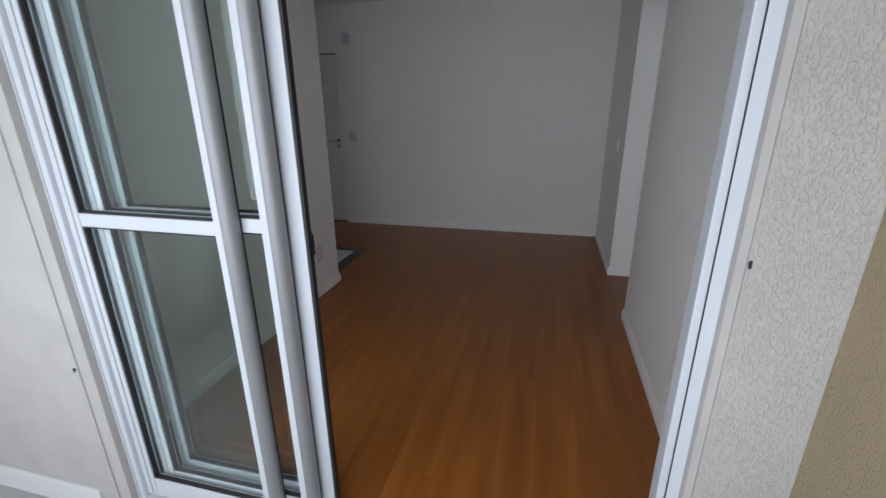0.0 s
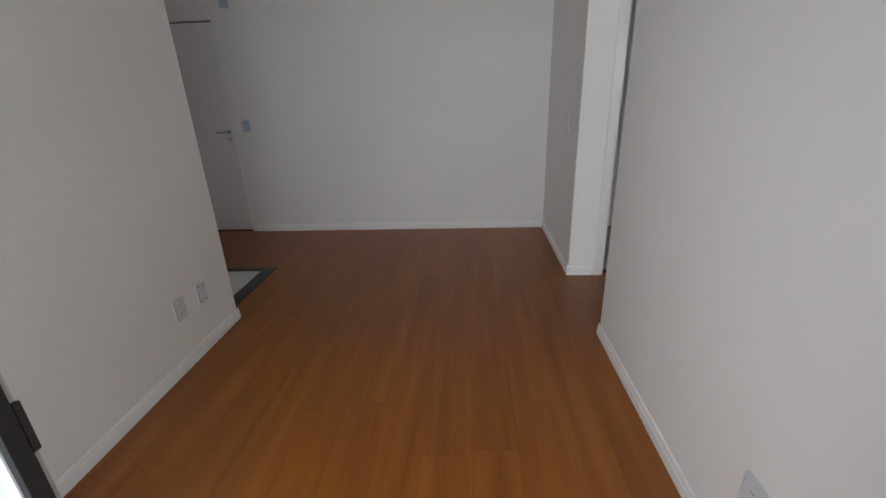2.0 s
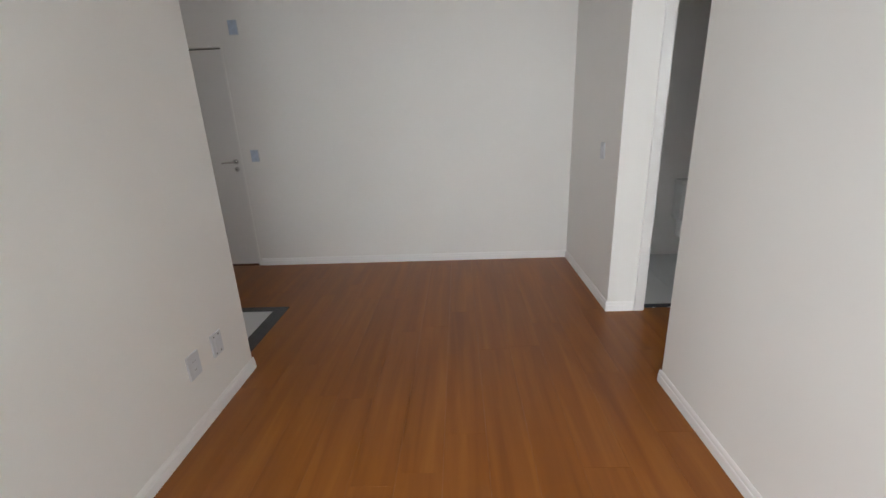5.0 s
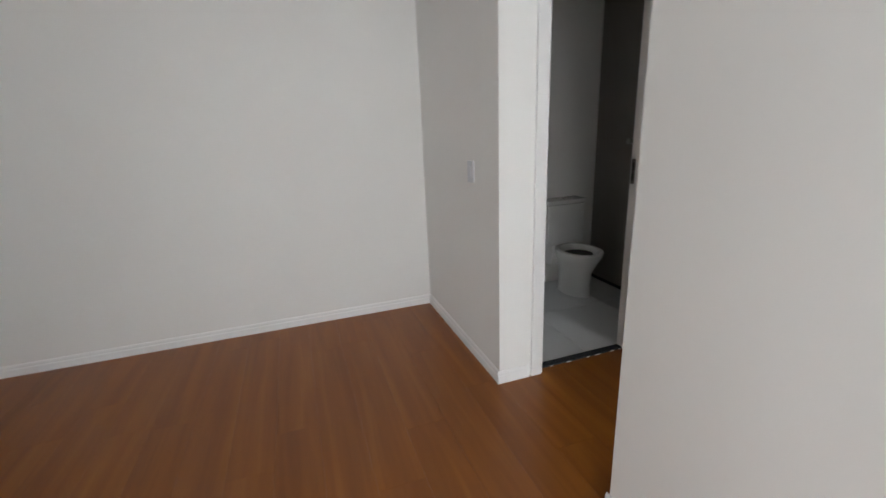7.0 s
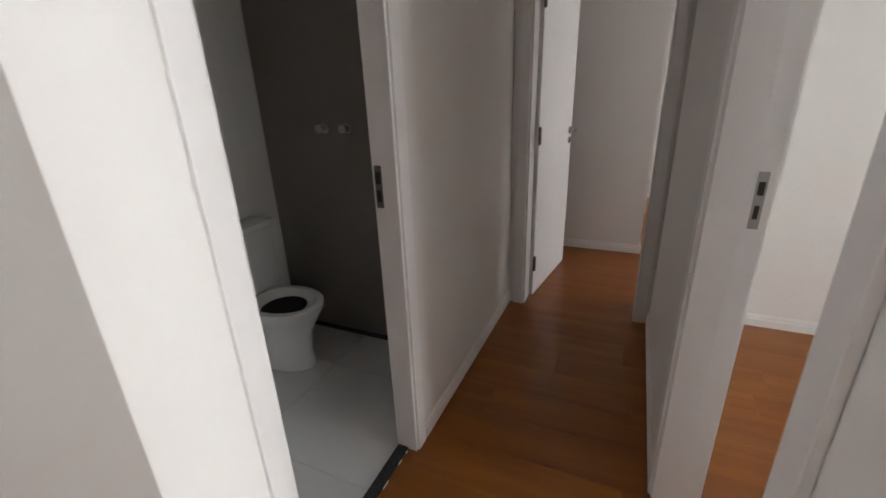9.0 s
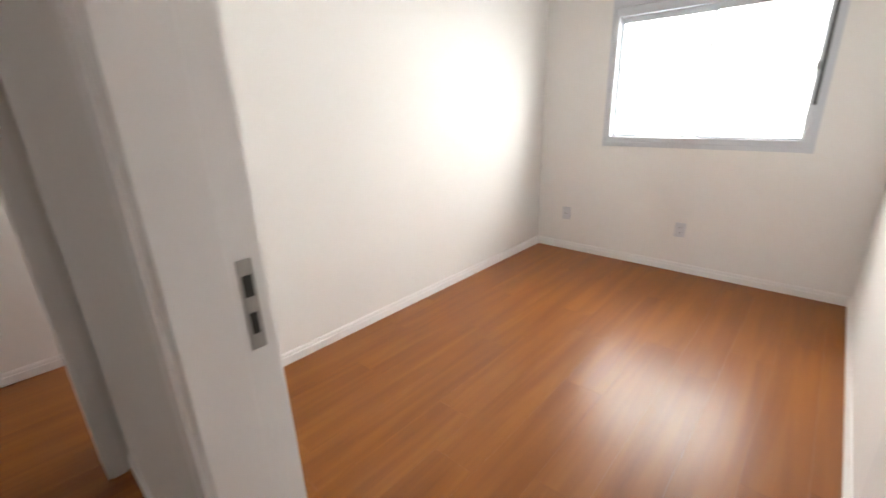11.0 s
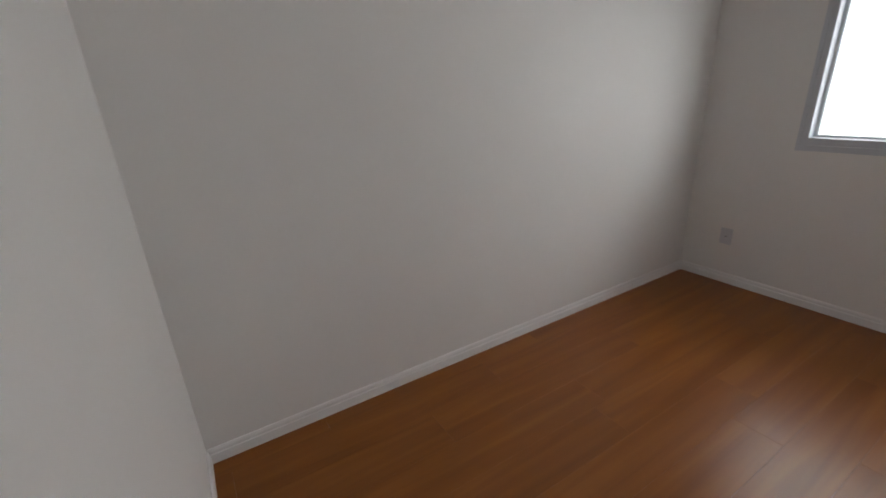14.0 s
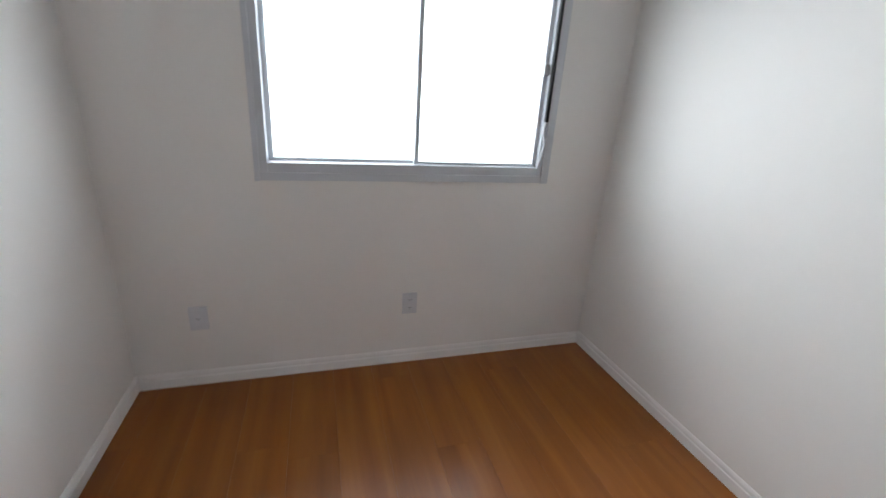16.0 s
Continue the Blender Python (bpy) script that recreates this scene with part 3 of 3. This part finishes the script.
def door_leaf(x0, x1, y, wl, wr, nose, seal):
    """One sliding leaf, x0 to x1 at depth y, with stiles wl and wr wide; nose: a rounded grey interlock behind its free stile."""
    lf = part("leaf", boxes((x0, x0 + wl, y - 0.018, y + 0.018, 0.036, 2.188), (x1 - wr, x1, y - 0.018, y + (0.0 if nose else 0.018), 0.036, 2.188), (x0 + wl, x1 - wr, y - 0.016, y + 0.016, 0.036, 0.118), (x0 + wl, x1 - wr, y - 0.016, y + 0.016, 1.128, 1.170), (x0 + wl, x1 - wr, y - 0.016, y + 0.016, 2.11, 2.188), bevel=0.003), ALU, sd)
    a, b = x0 + wl, x1 - wr
    for z0, z1 in ((0.106, 1.140), (1.158, 2.122)):
        p = part("pane", boxes((a - 0.008, b + 0.008, y + 0.004, y + 0.010, z0, z1)), GLASS, lf)
        p.visible_shadow = False
        g0, g1 = z0 + 0.0125, z1 - 0.0125
        part("gasket", boxes((a, a + 0.008, y - 0.014, y + 0.0035, g0, g1)), RUBBER, lf, "black rubber gasket")
        part("gasket", boxes((b - 0.005, b, y - 0.010, y + 0.0035, g0, g1)), RUBBER, lf, "black rubber gasket")
        part("gasket", boxes((a + 0.0085, b - 0.0055, y - 0.012, y + 0.0035, g0, g0 + 0.006)), RUBBER, lf, "black rubber gasket")
        part("gasket", boxes((a + 0.0085, b - 0.0055, y - 0.012, y + 0.0035, g1 - 0.005, g1)), RUBBER, lf, "black rubber gasket")
    part("stile_groove", boxes((x0 + wl * 0.52, x0 + wl * 0.52 + 0.004, y - 0.0195, y - 0.0175, 0.04, 2.18)), ALUG, lf, "grey groove along the stile")
    if nose:
        bm = bmesh.new()
        tube(bm, (x1 + 0.004, y + 0.012, 0.037), (x1 + 0.004, y + 0.012, 2.187), 0.029, None, 32)
        part("round_stile", bm, SILVER, lf, "silver-grey rounded interlock stile", True)
        # black strip paints the shade of the gap behind the round stile
        part("seal_gap_strip", boxes((x1 + 0.024, x1 + 0.031, y + 0.024, y + 0.031, 0.037, 2.187)), RUBBER, lf, "black edge strip: brush seal at one leaf, gap shade at others")
    if seal:
        # brush seal along the free edge of the innermost leaf
        part("seal_gap_strip", boxes((x1, x1 + 0.010, y - 0.016, y + 0.006, 0.036, 2.188), bevel=0.002), RUBBER, lf, "black edge strip: brush seal at one leaf, gap shade at others")
        part("latch", boxes((x1 + 0.002, x1 + 0.0095, y + 0.007, y + 0.016, 1.04, 1.11), bevel=0.002), RUBBER, lf)


door_leaf(0.304, 0.864, 2.018, 0.046, 0.022, True, False)
door_leaf(0.346, 0.980, 2.068, 0.048, 0.024, True, False)
door_leaf(0.368, 1.053, 2.132, 0.044, 0.056, False, True)

# small unidentified black marks on the outside render, built in the shape of screw stubs
for name, x, z, y in (("black_mark", 2.149, 1.170, YO - 0.012), ("black_mark", 0.205, 0.62, YO - 0.012)):
    sc = thing(name, pose(x, y, z), "small unidentified black mark on the outside render", "screw", "screw stubs")
    bm = tube(bmesh.new(), (0, 0.004, 0), (0.001, -0.005, 0.001), 0.0030, 0.0026, 10)
    part("shank", bm, RUBBER, sc, smooth=True)
    part("head", boxes((-0.003, 0.003, -0.0075, -0.0045, -0.009, 0.009), bevel=0.0015), RUBBER, sc)


# ---- bathroom ----
def toilet(m):
    ob = thing("toilet", m, "white ceramic toilet with open bowl and cistern", "toilet")
    bm = bmesh.new()
    rings = []
    prof = [(0.0, 0.115, 0.20, 0.0), (0.10, 0.105, 0.185, 0.0), (0.22, 0.115, 0.195, 0.01), (0.31, 0.155, 0.225, 0.03), (0.37, 0.180, 0.245, 0.045), (0.395, 0.182, 0.247, 0.045), (0.398, 0.150, 0.205, 0.045), (0.33, 0.115, 0.165, 0.045), (0.24, 0.06, 0.09, 0.03)]
    k = 32
    for z, rx, ry, off in prof:
        rings.append([bm.verts.new((rx * math.cos(2 * math.pi * i / k), -off + ry * math.sin(2 * math.pi * i / k) * (1.0 if math.sin(2 * math.pi * i / k) < 0 else 0.85), z)) for i in range(k)])
    for a, b in zip(rings, rings[1:]):
        for i in range(k):
            bm.faces.new((a[i], a[(i + 1) % k], b[(i + 1) % k], b[i]))
    bm.faces.new(list(reversed(rings[0])))
    bm.faces.new(rings[-1])
    part("bowl", bm, CERAMIC, ob, smooth=True)
    # near-black disc set below the rim paints the shade inside the bowl
    part("bowl_shade_disc", tube(bmesh.new(), (0, -0.05, 0.355), (0, -0.05, 0.357), 0.124, None, 24), DARK, ob, "near-black disc painted as the bowl's shaded hollow")
    part("back_deck", boxes((-0.13, 0.13, 0.15, 0.30, 0.20, 0.395), bevel=0.02), CERAMIC, ob, smooth=True)
    part("cistern", boxes((-0.19, 0.19, 0.13, 0.31, 0.40, 0.76), bevel=0.025), CERAMIC, ob, smooth=True)
    part("lid", boxes((-0.20, 0.20, 0.12, 0.315, 0.762, 0.80), bevel=0.012), CERAMIC, ob, smooth=True)
    part("flush_button", tube(bmesh.new(), (0, 0.22, 0.80), (0, 0.22, 0.806), 0.022, 0.020, 20), CHROME, ob, "chrome flush button", True)
    return ob


toilet(pose(3.540, 5.890, 0.002) @ Matrix.Scale(0.95, 4))
for y in (5.58, 5.725):
    v = thing("shower_valve", pose(3.915, y, 1.222), "dark chrome shower valve on the bathroom wall", "valve", "shower valves")
    part("flange", tube(bmesh.new(), (0, 0, 0), (-0.012, 0, 0), 0.028, 0.026, 20), STEEL, v, smooth=True)
    part("knob", tube(bmesh.new(), (-0.012, 0, 0), (-0.055, 0, 0), 0.016, 0.022, 12), STEEL, v, smooth=True)
structure("bathroom_trim", boxes((3.895, 3.915, YB + 0.08, 6.205, 0.003, 0.022), bevel=0.002), GRANITE, "dark strip at the foot of the bathroom wall", "trim")

# ---- kitchen threshold ----
structure("threshold_kitchen", boxes((-0.226, -0.120, 4.237, 5.105, -0.01, 0.006), (-2.60, -0.226, 5.035, 5.105, -0.01, 0.006), bevel=0.002), GRANITE, "dark granite border round the kitchen floor", "threshold")

# ---- floors, piece by piece ----
fl = structure("floor_base", boxes((-2.6, XR, YI, 6.3, -0.12, -0.009), (XR, 7.97, YS, 6.3, -0.12, -0.009)), SUBFLOOR, "dark underlay below the laminate", "floor")
floor = thing("floor", pose(0, 0, 0), "reddish brown laminate plank floor, slightly glossy", "floor", kind="structure")
shared = {}


def plank(w, l, x, y, mat, parent, name, z=0.0, t=0.009, gap=0.00018):
    key = (round(w, 3), round(l, 3), name)
    if key not in shared:
        bm = bmesh.new()
        b = 0.0003
        a = [(-w / 2 + gap, -l / 2 + gap), (w / 2 - gap, -l / 2 + gap), (w / 2 - gap, l / 2 - gap), (-w / 2 + gap, l / 2 - gap)]
        i = [(-w / 2 + gap + b, -l / 2 + gap + b), (w / 2 - gap - b, -l / 2 + gap + b), (w / 2 - gap - b, l / 2 - gap - b), (-w / 2 + gap + b, l / 2 - gap - b)]
        lo = [bm.verts.new((*p, -t)) for p in a]
        mi = [bm.verts.new((*p, -b)) for p in a]
        hi = [bm.verts.new((*p, 0)) for p in i]
        bm.faces.new(hi)
        for p, q in ((lo, mi), (mi, hi)):
            for k in range(4):
                bm.faces.new((p[k], p[(k + 1) % 4], q[(k + 1) % 4], q[k]))
        me = bpy.data.meshes.new(name)
        bmesh.ops.recalc_face_normals(bm, faces=bm.faces)
        bm.to_mesh(me)
        bm.free()
        me.materials.append(mat)
        shared[key] = me
    ob = new(name, shared[key])
    ob.parent = parent
    ob.location = (x, y, z)
    return ob


def lay(x0, x1, y0, y1, w, l, mat, parent, name, stagger, seed):
    rng = random.Random(seed)
    n0, n1 = math.floor(x0 / w), math.ceil(x1 / w)
    for n in range(n0, n1):
        a, b = max(x0, n * w), min(x1, (n + 1) * w)
        if b - a < 0.004:
            continue
        s = y0 - (rng.random() * l if stagger else 0)
        while s < y1:
            c, d = max(y0, s), min(y1, s + l)
            if d - c > 0.004:
                plank(b - a, d - c, (a + b) / 2, (c + d) / 2, mat, parent, name, gap=0.00018 if stagger else 0.0012)
            s += l


lay(-0.12, XR, YI, 6.16, 0.197, 1.29, WOOD, floor, "plank", True, 3)
lay(-1.8, -0.12, 5.105, 6.16, 0.197, 1.29, WOOD, floor, "plank", True, 4)
lay(XR, XE + 0.12, YC, YB, 0.197, 1.29, WOOD, floor, "plank", True, 5)
lay(2.623, 3.226, YB, YB + 0.034, 0.197, 1.29, WOOD, floor, "plank", True, 7)
lay(2.530, 3.381, YN, YC, 0.197, 1.29, WOOD, floor, "plank", True, 6)
lay(XB, XL, YS, YN, 0.197, 1.29, WOOD, floor, "plank", True, 9)
lay(XL + 0.12, 7.97, YS, YC, 0.197, 1.29, WOOD, floor, "plank", True, 11)
lay(XE + 0.12, 7.97, YC, 6.3, 0.197, 1.29, WOOD, floor, "plank", True, 8)
tiles = thing("tile_floor", pose(0, 0, 0), "white glazed floor tiles of kitchen and bathroom", "floor", kind="structure")
lay(-2.6, -0.226, YI + 0.12, 5.035, 0.60, 0.60, TILE, tiles, "tile", False, 1)
lay(XR + 0.13, 4.30, YB + 0.085, 6.205, 0.60, 0.60, TILE, tiles, "tile", False, 2)
